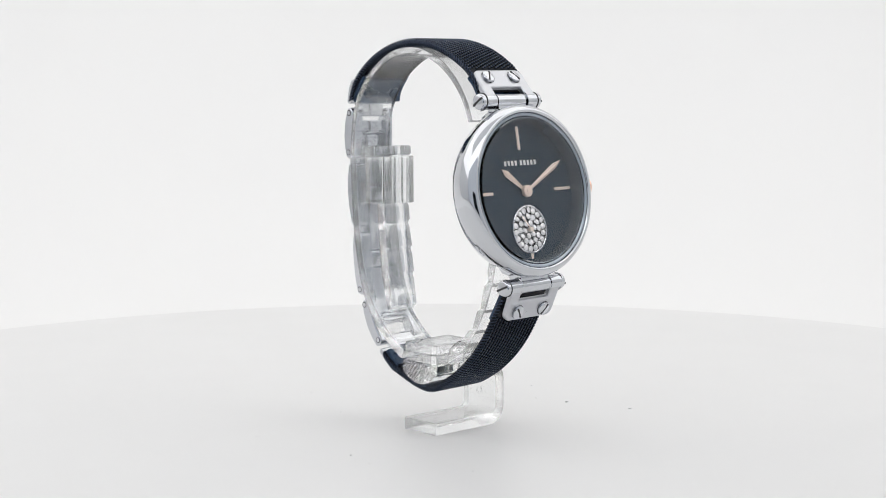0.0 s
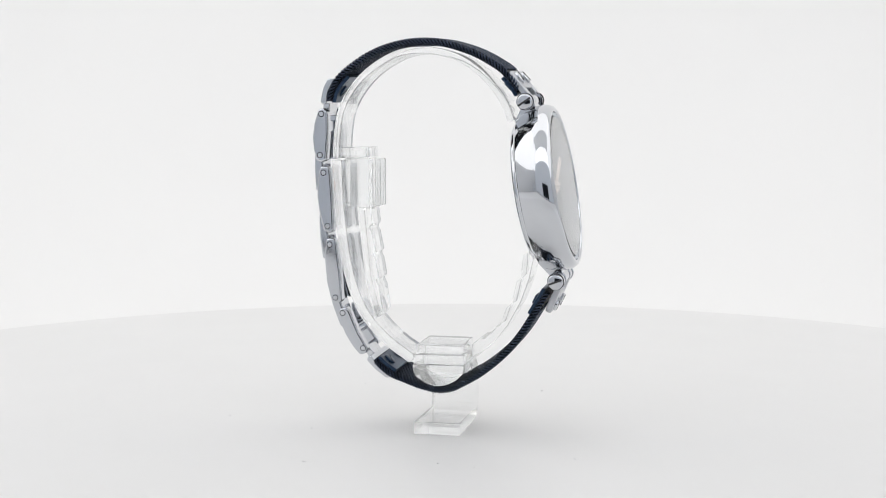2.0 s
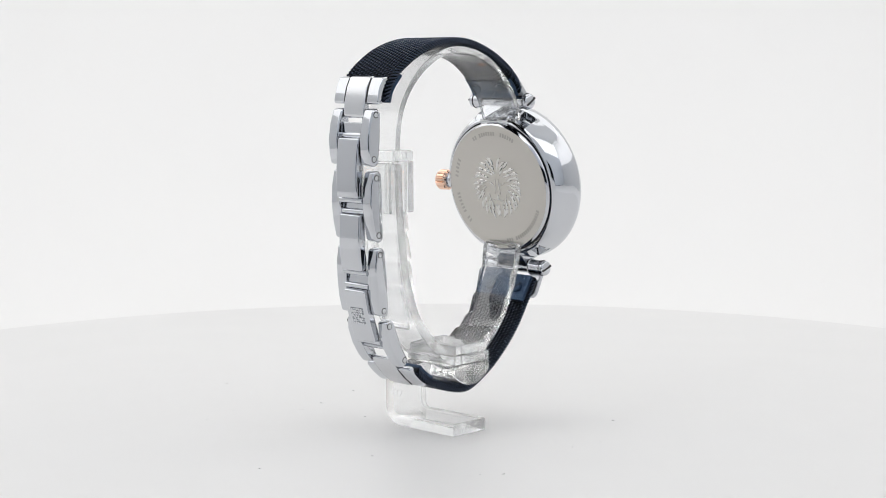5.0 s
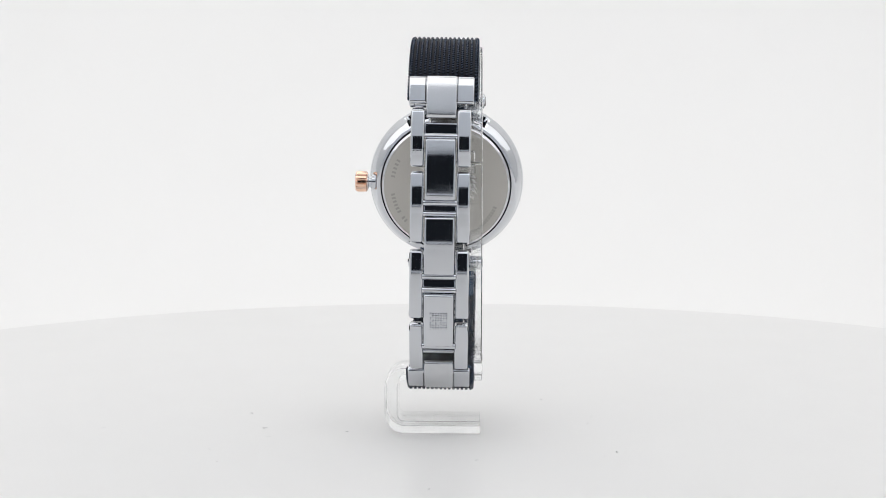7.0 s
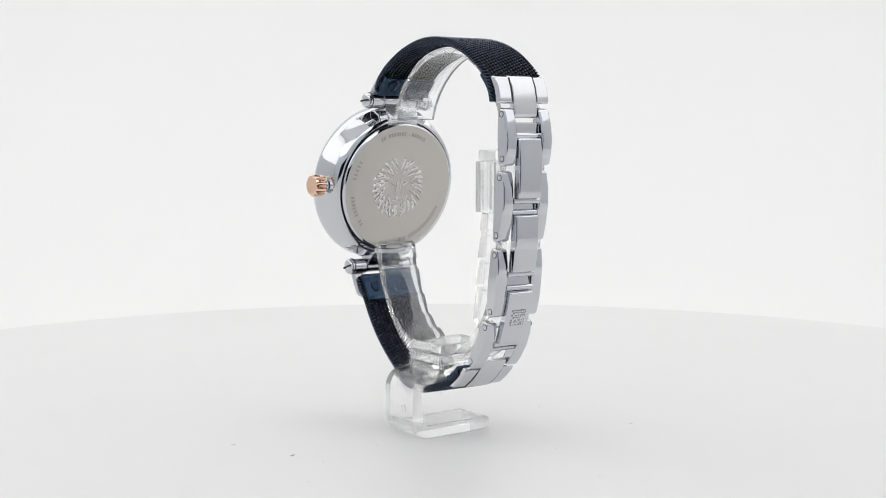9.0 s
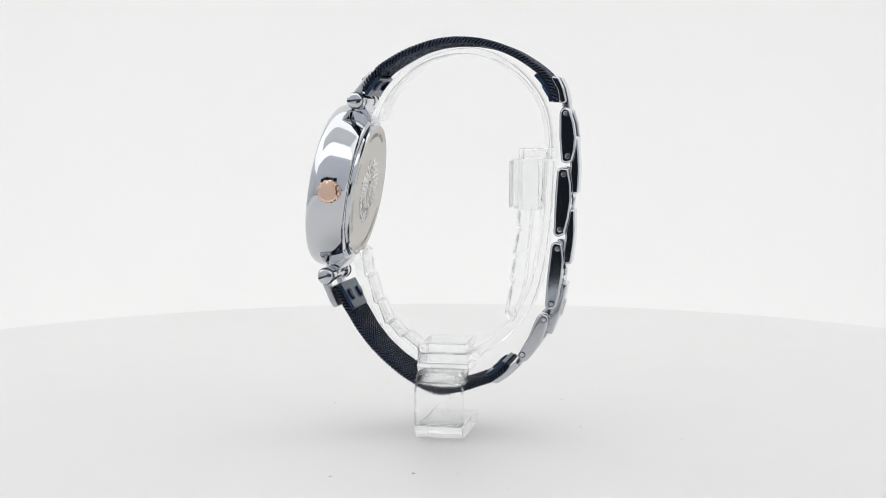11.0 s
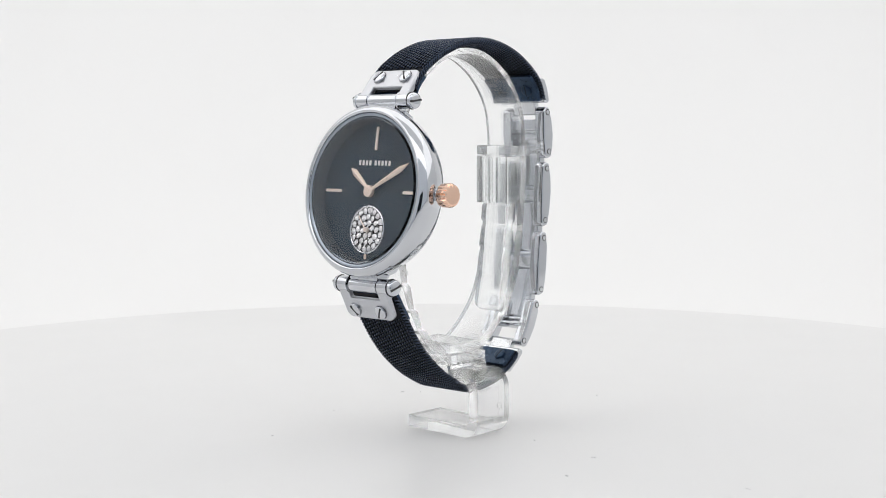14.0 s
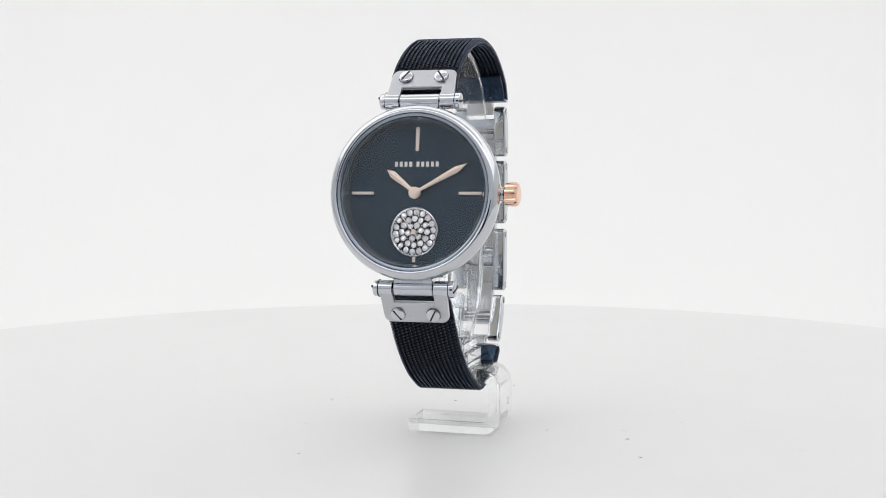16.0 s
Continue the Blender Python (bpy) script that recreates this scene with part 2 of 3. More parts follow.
def display_stand():
    stand = tagged(new("display_stand"), "clear acrylic watch stand with a C-shaped foot and open ring", "display stand")
    # foot: a bent bar
    arc = lambda cx, cz, r, a0, a1: [(cx + r * math.cos(radians(a)), cz + r * math.sin(radians(a))) for a in np.linspace(a0, a1, 7)]
    line = np.array([(-7.0, 1.34), (8.3, 1.34)] + arc(8.6, 4.04, 2.7, -90, 0)[1:] + arc(8.6, 9.6, 2.7, 0, 90) + [(4.5, 12.3)])
    bm = ribbon(line, 2.6, -4.3, 5.4, 0.3)
    bmesh.ops.rotate(bm, cent=(0, 0, 0), matrix=Matrix(((0, 1, 0), (1, 0, 0), (0, 0, 1))), verts=bm.verts)
    foot = part("foot", bm, ACRYLIC, stand, "bent clear acrylic bar")
    part("mould_mark", lathe([(0.55, 0), (0.8, 0), (0.8, 0.12), (0.55, 0.12)], 20), ACRYLIC, stand,
         m=mm_pose(12.56, 2.2, 6.2, 0, 90, 0))
    x0, x1 = -7.3, 2.6
    for x, y, z in ((x0 + 1.44, 18.2, 57.4), (x1 + 1.56, 18.2, 57.4), (x0 + 2.94, -17.1, 34.4), (x1 + 2.26, -17.1, 34.4)):
        part("mould_mark", lathe([(0.55, -0.06), (0.8, -0.06), (0.8, 0.06), (0.55, 0.06)], 20), ACRYLIC, stand, m=mm_pose(x, y, z, 0, 90, 0))
    outer = spline([(-14.7, 63.9), (-13.4, 67.4), (-10.8, 71.2), (-7.4, 74.4), (-3.7, 76.6), (0.4, 77.8), (3.8, 78.1), (7.4, 77.7),
                    (10.8, 76.4), (15.0, 73.6), (18.4, 69.8), (20.5, 65.6), (21.3, 60.8), (21.5, 56.2)], 1.6)
    d, n = normals(outer)
    part("upper_ring", ribbon(outer + n * -0.15, 1.35, x0, x1, 0.25), ACRYLIC, stand, "clear curved upper band of the ring")
    part("tab", block(x0 + 1.5, x1 + 1.5, 15.4, 20.9, 56.3, 58.4, 0.4), ACRYLIC, stand, "clear step at the end of the upper band")
    low = spline([(21.2, 55.9), (21.0, 50.6), (20.4, 42.6), (19.2, 34.5), (17.6, 28.8), (15.3, 24.2), (10.9, 19.4), (5.6, 15.6)], 1.6)
    part("lower_ring", ribbon(low + normals(low)[1] * 0.0, 2.1, x0, x1, 0.3), ACRYLIC, stand, "clear curved lower band of the ring")
    # sleeve and toothed tongue
    part("sleeve", tube(x0 + 2.5, x1 + 1.3, 14.4, 20.2, 46.2, 56.2, 0.9), ACRYLIC, stand, "clear rectangular sliding sleeve")
    for x in (x0 + 4.6, x0 + 6.7, x0 + 8.8):
        part("rib", block(x, x + 0.7, 13.3, 14.38, 46.4, 56.0, 0.2, 1), ACRYLIC, stand, "thin clear rib along the sleeve")
    tongue = []
    for (ya, za), (yb, zb) in zip([(14.5, 46.1), (14.3, 41.6), (13.5, 36.0), (12.9, 30.6)], [(14.2, 42.2), (13.5, 36.6), (12.9, 31.2), (12.1, 24.2)]):
        tongue += [(ya, za), (ya - 0.35, za - 0.6), (yb - 0.35, zb + 0.5), (yb + 0.2, zb)]
    part("tongue", plate([(y + 0.8, z) for y, z in tongue] + [(14.2, 23.0), (16.4, 31.5), (17.2, 40), (17.8, 46.1)], x0 + 3.5, x1 + 0.5, 0.2, 1), ACRYLIC, stand, "clear toothed tongue")
    # front arm with steps
    fo = [(-4.6, 14.6), (-7.6, 16.4), (-10.8, 19.2), (-13.6, 22.8), (-16.2, 27.6), (-17.9, 32.4), (-18.8, 36.4), (-17.8, 37.8)]
    fi = [(-16.6, 36.9), (-16.2, 32.4), (-15.3, 31.6), (-14.2, 26.9), (-13.3, 26.4), (-11.9, 22.6), (-10.8, 22.2), (-8.9, 19.8), (-7.9, 19.9), (-5.2, 17.8)]
    part("front_arm", plate(fo + fi, x0 + 3.0, x1 + 2.2, 0.25), ACRYLIC, stand, "clear stepped front arm")
    # clip that holds the ring
    under = [(-5.1, 14.6), (-4.9, 12.9), (-3.4, 11.4), (-1.2, 10.4), (0.8, 10.2), (3.0, 10.8), (4.9, 12.0), (5.5, 13.4), (5.5, 14.6)]
    part("clip_base", plate(under, x0 - 0.1, x1 + 3.4, 0.25), ACRYLIC, stand, "clear rounded base of the clip")
    part("clip_block", block(x0 - 0.1, x1 + 3.4, -5.0, 5.4, 14.7, 16.7, 0.3), ACRYLIC, stand)
    part("clip_cap", block(x0 + 0.2, x1 + 2.6, -4.6, 4.9, 16.8, 18.6, 0.3), ACRYLIC, stand, "clear cap of the clip")
    return stand


STAND = display_stand()


# ---- wristwatch ----
# the band stands a degree out of upright
WATCH_TILT = mm_pose(0.18, 0, 68.4) @ pose(0, 0, 0, 0, -0.93, 0) @ mm_pose(0, 0, -68.4)
WATCH = tagged(new("wristwatch"), "silver wristwatch with navy dial and navy mesh band", "watch")

# case frame: z is the dial's normal, y its twelve o'clock
CASE = mm_pose(0, -22.0, 50.4) @ pose(0, 0, 0, 90 - 9.6, 0, 0)


def watch_case():
    prof = [(15.05, 2.2), (15.1, 2.55), (15.3, 2.72), (15.7, 2.7), (16.2, 2.38), (16.6, 1.75), (16.82, 1.0), (16.85, 0.3), (16.75, -0.3),
            (16.58, -0.95), (16.5, -1.05), (16.2, -2.2), (15.65, -3.5), (15.1, -4.45), (15.0, -4.55), (14.6, -4.88), (14.2, -4.98), (14.05, -4.6),
            (14.0, -0.9), (14.2, 0.0), (14.2, 1.6), (15.0, 1.7)]
    body = lathe(prof, 144)
    for v in body.verts:            # recesses behind the lugs, at twelve and six
        r = math.hypot(v.co.x, v.co.y)
        if -4.5 < v.co.z < -1.0 and r > 15 and abs(v.co.y) / r > math.cos(radians(31)):
            v.co.x, v.co.y = v.co.x * (r - 1.2) / r, v.co.y * (r - 1.2) / r
    case = part("case", body, CHROME, WATCH, "polished round steel case and rounded bezel", m=CASE, angle=50)
    part("caseback", lathe([(0, -4.9), (13.38, -4.9), (13.38, -5.75), (0, -5.75)], 96, False), CASEBACK, case, "satin steel case back")
    part("caseback_rim", lathe([(13.4, -4.9), (13.85, -4.9), (13.85, -5.4), (13.78, -5.5), (13.4, -5.78)], 120), CHROME, case, "polished bevelled rim of the case back")
    # dark ring laid in the gap as its shade
    part("case_gap_shade", lathe([(13.87, -4.7), (14.04, -4.7), (14.04, -4.75), (13.87, -4.75)], 96), GAP_SHADE, case, "dark ring for the shaded gap round the case back")
    part("inner_bezel", lathe([(14.22, 1.65), (15.0, 1.75), (15.03, 2.3), (14.9, 2.42), (14.6, 2.4), (14.3, 2.22), (14.22, 2.05)], 120), INNER, case, "blue-grey steel step inside the bezel")
    part("rehaut", lathe([(14.18, 1.95), (14.18, -0.68), (13.55, -0.68), (13.75, 1.0), (14.0, 1.9)], 120), REHAUT, case, "dark glossy inner dial ring")
    face = part("dial", lathe([(0, 0), (13.95, 0), (13.95, -0.5), (0, -0.5)], 96, False), DIAL, WATCH, "dark navy dial", m=CASE @ mm_pose(0, 0, -0.7))
    part("crystal", lathe([(0, 2.0), (14.15, 2.0), (14.2, 2.3), (14.05, 2.55), (0, 2.62)], 96, False), CRYSTAL, case, "clear flat watch glass")

    # emblem on the back as plain tapered strokes with a ridge, and engraved rims of unreadable text as bars
    rng = random.Random(4)
    strokes = bmesh.new()

    def stroke(points, w, high=0.13):
        """A tapered, ridged stroke along (x, y) points on the case back."""
        p = spline(points, 0.25)
        nn = normals(p)[1]
        k = len(p)
        half = [w * math.sin(math.pi * (0.16 + 0.80 * i / (k - 1))) * 0.5 for i in range(k)]
        rows = [[strokes.verts.new((*(p[i] + nn[i] * half[i] * sgn), -5.752 - up)) for i in range(k)] for sgn, up in ((-1, 0), (-0.72, high * 0.8), (0.5, high), (1, 0))]
        for a, b in zip(rows, rows[1:]):
            for i in range(k - 1):
                strokes.faces.new((a[i], a[i + 1], b[i + 1], b[i]))
    for ring, (r0, r1, count, w) in enumerate(((5.0, 7.0, 31, 0.78), (3.9, 5.6, 25, 0.72), (3.0, 4.5, 17, 0.55))):
        for k in range(count):
            a = (k + 0.5 * ring) * math.tau / count + rng.uniform(-0.06, 0.06)
            if ring == 2 and math.sin(a) < -0.2:
                continue
            b = a - math.copysign(rng.uniform(0.10, 0.24), math.cos(a))      # strokes sweep downwards
            q = r1 + rng.uniform(-0.5, 0.15)
            stroke([(r0 * math.cos(a), r0 * 0.96 * math.sin(a)), ((r0 + q) / 2 * math.cos((a * 1.3 + b * 0.7) / 2), (r0 + q) / 2 * 0.96 * math.sin((a * 1.3 + b * 0.7) / 2)),
                    (q * math.cos(b), q * 0.96 * math.sin(b))], w)
    for sx in (-1, 1):
        stroke([(sx * 2.3, 1.1), (sx * 1.4, 0.75), (sx * 0.75, 0.25)], 0.45)
        stroke([(sx * 0.45, 1.9), (sx * 0.55, -0.4), (sx * 0.85, -1.6)], 0.3)
        stroke([(0, -2.5), (sx * 0.9, -2.9), (sx * 1.7, -2.5)], 0.35)
        stroke([(sx * 2.4, -1.4), (sx * 2.1, -2.9), (sx * 1.2, -4.0)], 0.35)
    stroke([(0, -1.7), (0, -2.2), (0, -2.7)], 0.5)
    part("emblem", strokes, EMBLEM, case, "raised round emblem of radiating strokes", flat=False)
    bars = bmesh.new()
    for a0, a1, n in ((62, 118, 18), (200, 262, 20), (318, 350, 9), (10, 28, 5)):
        for k in range(n):
            if rng.random() < 0.12:
                continue
            a = radians(a0 + (a1 - a0) * k / (n - 1))
            u, v = Vector((math.cos(a), math.sin(a), 0)), Vector((-math.sin(a), math.cos(a), 0))
            c = u * 11.6
            q = [c + u * i * 0.42 + v * j * 0.22 for i, j in ((-1, -1), (1, -1), (1, 1), (-1, 1))]
            bars.faces.new([bars.verts.new((p.x, p.y, -5.765)) for p in q])
            e = bmesh.ops.extrude_face_region(bars, geom=[list(bars.faces)[-1]])
            bmesh.ops.translate(bars, vec=(0, 0, -0.03), verts=[g for g in e["geom"] if isinstance(g, bmesh.types.BMVert)])
    part("engraving", bars, ETCHED, case, "small engraved bars round the rim")
    return case, face


def dial_furniture(case):
    def marker(x0, x1, y0, y1, mat, name="hour_marker", label="slim rose gold hour marker"):
        bm = plate([(y0, 0.01), (y1, 0.01), (y1, 0.28), (y0, 0.28)], x0, x1, 0.1, 1)
        part(name, bm, mat, case, label)
    marker(-0.36, 0.36, 8.1, 12.7, ROSE_SATIN)
    marker(-0.3, 0.3, -13.2, -12.05, ROSE_SATIN)
    marker(8.5, 13.0, -0.3, 0.3, ROSE_SATIN)
    marker(-13.0, -8.5, -0.3, 0.3, ROSE_SATIN)
    # maker's line as nine plain bars
    x = -4.45
    for k in range(10):
        if k != 4:
            part("printed_bar", block(x, x + 0.58, 5.12, 6.08, 0.01, 0.05, 0), SILVER_INK, case, "silver printed bar" if k == 0 else "")
        x += 0.96 if k != 4 else 0.5
    # dauphine hands
    def hand(length, w, z, angle, name):
        bm = bmesh.new()
        out = [(-0.28, 0.3), (-w * 0.5, length * 0.80), (0, length), (w * 0.5, length * 0.80), (0.28, 0.3)]
        lo = [bm.verts.new((a, b, z)) for a, b in out]
        hi = [bm.verts.new((a * 0.92, b, z + 0.12)) for a, b in out]
        r0, r1 = bm.verts.new((0, 0.3, z + 0.30)), bm.verts.new((0, length * 0.80, z + 0.42))
        bm.faces.new(lo)
        for i in range(5):
            bm.faces.new((lo[i], lo[(i + 1) % 5], hi[(i + 1) % 5], hi[i]))
        bm.faces.new((hi[0], hi[1], r1, r0))
        bm.faces.new((hi[1], hi[2], r1))
        bm.faces.new((hi[2], hi[3], r1))
        bm.faces.new((hi[3], hi[4], r0, r1))
        bm.faces.new((hi[4], hi[0], r0))
        part(name, bm, HAND_GOLD, case, "faceted rose gold hand", m=pose(0, 0, 0, 0, 0, angle), angle=15)
    hand(7.4, 1.45, 0.55, 52.5, "hour_hand")
    hand(11.7, 1.3, 1.0, -61.5, "minute_hand")
    part("hub", lathe([(0, 0), (0.5, 0), (0.5, 0.5), (1.15, 0.5), (1.15, 1.25), (0.9, 1.4), (0.55, 1.4), (0.5, 1.55), (0, 1.6)], 32, False), HAND_GOLD, case, "round rose gold hand hub")
    # paved sub-dial
    sub = part("sub_dial", lathe([(0, 0.005), (4.45, 0.005), (4.45, 0.16), (0, 0.16)], 48, False), PAVE, WATCH, "round sub-dial paved with clear stones", m=CASE @ mm_pose(0, -7.45, -0.7))
    part("rim", lathe([(4.4, 0.0), (4.75, 0.0), (4.72, 0.42), (4.55, 0.5), (4.4, 0.4)], 48), CHROME, sub, "thin silver rim")
    bm = lathe([(0, 0.14), (0.44, 0.16), (0.62, 0.32), (0.32, 0.56), (0, 0.58)], 8, False)
    first, rng = None, random.Random(3)
    for r, n, off in ((1.3, 6, 0.2), (2.52, 12, 0.0), (3.78, 18, 0.1)):
        for k in range(n):
            a = off + k * math.tau / n
            m = mm_pose(r * math.cos(a), r * math.sin(a), 0, rng.uniform(-24, 4), rng.uniform(-12, 12), rng.uniform(0, 45))
            if first is None:
                first = part("stone", bm, STONE, sub, "clear faceted crystal in a silver claw", m=m, angle=1, flat=False)
            else:
                same(first, sub, m)
    claws = None
    for r, n, off in ((0.62, 5, 0), (1.9, 10, 0.1), (3.15, 15, 0.05), (4.28, 18, 0.275)):
        for k in range(n):
            a = off + k * math.tau / n
            m = mm_pose(r * math.cos(a), r * math.sin(a), 0)
            if claws is None:
                claws = part("claw", lathe([(0, 0.12), (0.16, 0.12), (0.14, 0.42), (0, 0.5)], 6, False), CHROME, sub, m=m, flat=False)
            else:
                same(claws, sub, m)
    part("small_hand", block(-0.09, 0.09, -0.9, 3.4, 0.78, 0.88, 0), ROSE_SATIN, sub, "thin rose gold small second hand", m=pose(0, 0, 0, 0, 0, 40))
    part("small_hub", lathe([(0, 0.1), (0.46, 0.1), (0.46, 0.95), (0, 1.0)], 20, False), ROSE_SATIN, sub)


def crown(case):
    bm = bmesh.new()
    n = 64
    rings = []
    for z, k in ((1.2, 0.80), (1.5, 0.97), (3.3, 1.0), (3.75, 0.9), (3.9, 0.72)):
        flute = 0.18 if 1.3 < z < 3.5 else 0.05
        rings.append([bm.verts.new(((2.3 - flute * 1.6 * (math.cos(14 * i * math.tau / n) > 0.55)) * k * math.cos(i * math.tau / n),
                                    (2.3 - flute * 1.6 * (math.cos(14 * i * math.tau / n) > 0.55)) * k * math.sin(i * math.tau / n), z)) for i in range(n)])
    for a, b in zip(rings, rings[1:]):
        for i in range(n):
            bm.faces.new((a[i], a[(i + 1) % n], b[(i + 1) % n], b[i]))
    bm.faces.new(rings[0])
    bm.faces.new(rings[-1])
    m = CASE @ mm_pose(15.9, 0, -2.3) @ pose(0, 0, 0, 0, 90, 0)
    knob = part("crown", bm, ROSE, WATCH, "fluted rose gold winding crown", m=m, angle=20)
    part("stem", lathe([(0, -0.6), (1.75, -0.6), (1.75, 0.25), (1.25, 0.35), (1.25, 0.9), (1.6, 1.0), (1.6, 1.25), (0, 1.25)], 32, False), CHROME, knob, "polished steel crown stem")


def bracket(hinge, direction, name):
    """U-shaped lug bracket: hinge (y, z), direction of the plate in (y, z)."""
    u = Vector((0, *direction)).normalized()
    x = Vector((1, 0, 0))
    n = x.cross(u)                      # outward when the plate goes up
    if n.y > 0:
        n = -n
    m = Matrix((x, u, n)).transposed().to_4x4()
    flip = m.determinant() < 0
    if flip:
        m = Matrix((-x, u, n)).transposed().to_4x4()
    m.translation = Vector((0, hinge[0] * MM, hinge[1] * MM))
    root = part("bracket", bracket_mesh(), SATIN, WATCH, "satin steel U-shaped band bracket", m=m)
    for sx in (-1, 1):
        bm = along_x(lathe([(0, -1.45), (1.6, -1.45), (1.6, 1.45), (0, 1.45)], 32, False))
        part("knuckle", bevelled(bm, 0.2), CHROME, root, m=mm_pose(sx * 5.55, 0, 0))
        add_screw(root, mm_pose(sx * 7.0, 0, 0) @ pose(0, 0, 0, 0, 90 * sx, 0), 1.58, 1.1, 25 * sx + 20, CHROME)
        add_screw(root, mm_pose(sx * 3.55, 4.75, 1.5), 1.35, 0.62, 60 if sx < 0 else 125, CHROME)
    part("barrel", bevelled(along_x(lathe([(0, -3.9), (1.42, -3.9), (1.42, 3.9), (0, 3.9)], 32, False)), 0.15), CHROME, root, "polished hinge barrel")
    return root


def bracket_mesh():
    out = [(-6.7, -0.6), (-4.05, -0.6), (-4.05, 2.3), (4.05, 2.3), (4.05, -0.6), (6.7, -0.6)]
    out += [(5.05 + 1.45 * math.cos(a), 5.2 + 1.45 * math.sin(a)) for a in np.linspace(0, math.pi / 2, 6)]
    out += [(-5.05 - 1.45 * math.sin(a), 5.2 + 1.45 * math.cos(a)) for a in np.linspace(0, math.pi / 2, 6)]
    bm = bmesh.new()
    a = [bm.verts.new((x, y, 0.35)) for x, y in out]
    b = [bm.verts.new((x, y, 1.55)) for x, y in out]
    k = len(out)
    bm.faces.new(a)
    bm.faces.new(b)
    for i in range(k):
        bm.faces.new((a[i], a[(i + 1) % k], b[(i + 1) % k], b[i]))
    bmesh.ops.recalc_face_normals(bm, faces=bm.faces)
    return bevelled(bm, 0.28, 3)


def lug(side):
    """Solid lug in the case's frame, from its back edge to the hinge barrel; side is 1 at twelve, -1 at six."""
    arm = [(12.8, -4.9), (14.5, -4.95), (16.8, -3.3), (18.5, -2.6), (18.9, -1.7), (18.2, -0.8), (16.6, -0.4), (12.8, -1.1)]
    root = [(12.6, -4.5), (14.0, -4.6), (15.3, -3.7), (16.0, -1.9), (15.7, -1.15), (12.6, -1.1)]
    ob = part("lug", plate([(v * side, h) for v, h in arm], -3.85, 3.85, 0.2), CHROME, WATCH, "polished steel lug", m=CASE)
    part("lug_root", plate([(v * side, h) for v, h in root], -5.7, 5.7, 0.3), CHROME, ob, "bevelled foot of the lug")


def woven_band(line, name, label, hidden):
    """A core strip with slanting wire loops on both faces and along the edges; under a bracket, to the hidden length, the outer face is bare."""
    core = ribbon(line[::2], 0.80, -6.35, 6.35, 0)
    root = part(name, core, NAVY_CORE, WATCH, label)
    fine = spline([tuple(p) for p in line], 0.76)
    d, n = normals(fine)
    prof = [(-1.0, 0.0), (-0.62, 0.72), (0.0, 1.0), (0.62, 0.72), (1.0, 0.0)]
    base, faces, k = [], [], 6
    base.append((-1.0, 0, 0))
    for t, r in prof[1:-1]:
        base += [(t, r * math.cos(i * math.tau / k), r * math.sin(i * math.tau / k)) for i in range(k)]
    base.append((1.0, 0, 0))
    base = np.array(base)
    for i in range(k):
        j = (i + 1) % k
        faces += [(0, 1 + j, 1 + i)] + [(1 + r * k + i, 1 + r * k + j, 1 + (r + 1) * k + j, 1 + (r + 1) * k + i) for r in range(2)] + [(1 + 2 * k + i, 1 + 2 * k + j, 3 * k + 1)]
    verts, polys = [], []

    def loop(c, axis, side, up, L, W, H):
        off = len(verts)
        for a, b, e in base:
            verts.append(tuple((c + axis * a * L + side * b * W + up * e * H) * MM))
        polys.extend(tuple(off + i for i in f) for f in faces)
    X = np.array([1.0, 0, 0])
    cols = 15
    outer = 1 if np.dot(n[len(n) // 2], fine[len(n) // 2] - np.array([0, 45])) > 0 else -1
    pitch = 13.1 / cols
    for i in range(1, len(fine) - 1):
        P, D, N = (np.array([0, *v]) for v in (fine[i], d[i], n[i]))
        for face in (-1, 1):
            if face == outer and i * 0.76 < hidden:
                continue
            for c in range(cols):
                x = (c - (cols - 1) / 2) * pitch
                ax = D * 0.80 + X * 0.60 * face + N * face * 0.22
                ax /= np.linalg.norm(ax)
                sd = np.cross(N, ax)
                loop(P + X * x + N * face * 0.50 + D * (0.37 if c % 2 else 0.0), ax, sd, np.cross(ax, sd), 0.37, 0.25, 0.34)
    rim = spline([tuple(p) for p in line], 0.74)
    d, n = normals(rim)
    for i in range(1, len(rim) - 1):
        P, D, N = (np.array([0, *v]) for v in (rim[i], d[i], n[i]))
        for e in (-1, 1):
            ax = D * 0.72 + N * 0.69
            loop(P + X * e * 6.45, ax, np.cross(X, ax), X, 0.94, 0.27, 0.34)
    me = bpy.data.meshes.new("weave")
    me.from_pydata(verts, [], polys)
    me.materials.append(NAVY_STEEL)
    for f in me.polygons:
        f.use_smooth = True
    ob = new("weave", me)
    ob.parent = root
    tagged(ob, "fine woven navy steel mesh", kind="stuff")
    return root


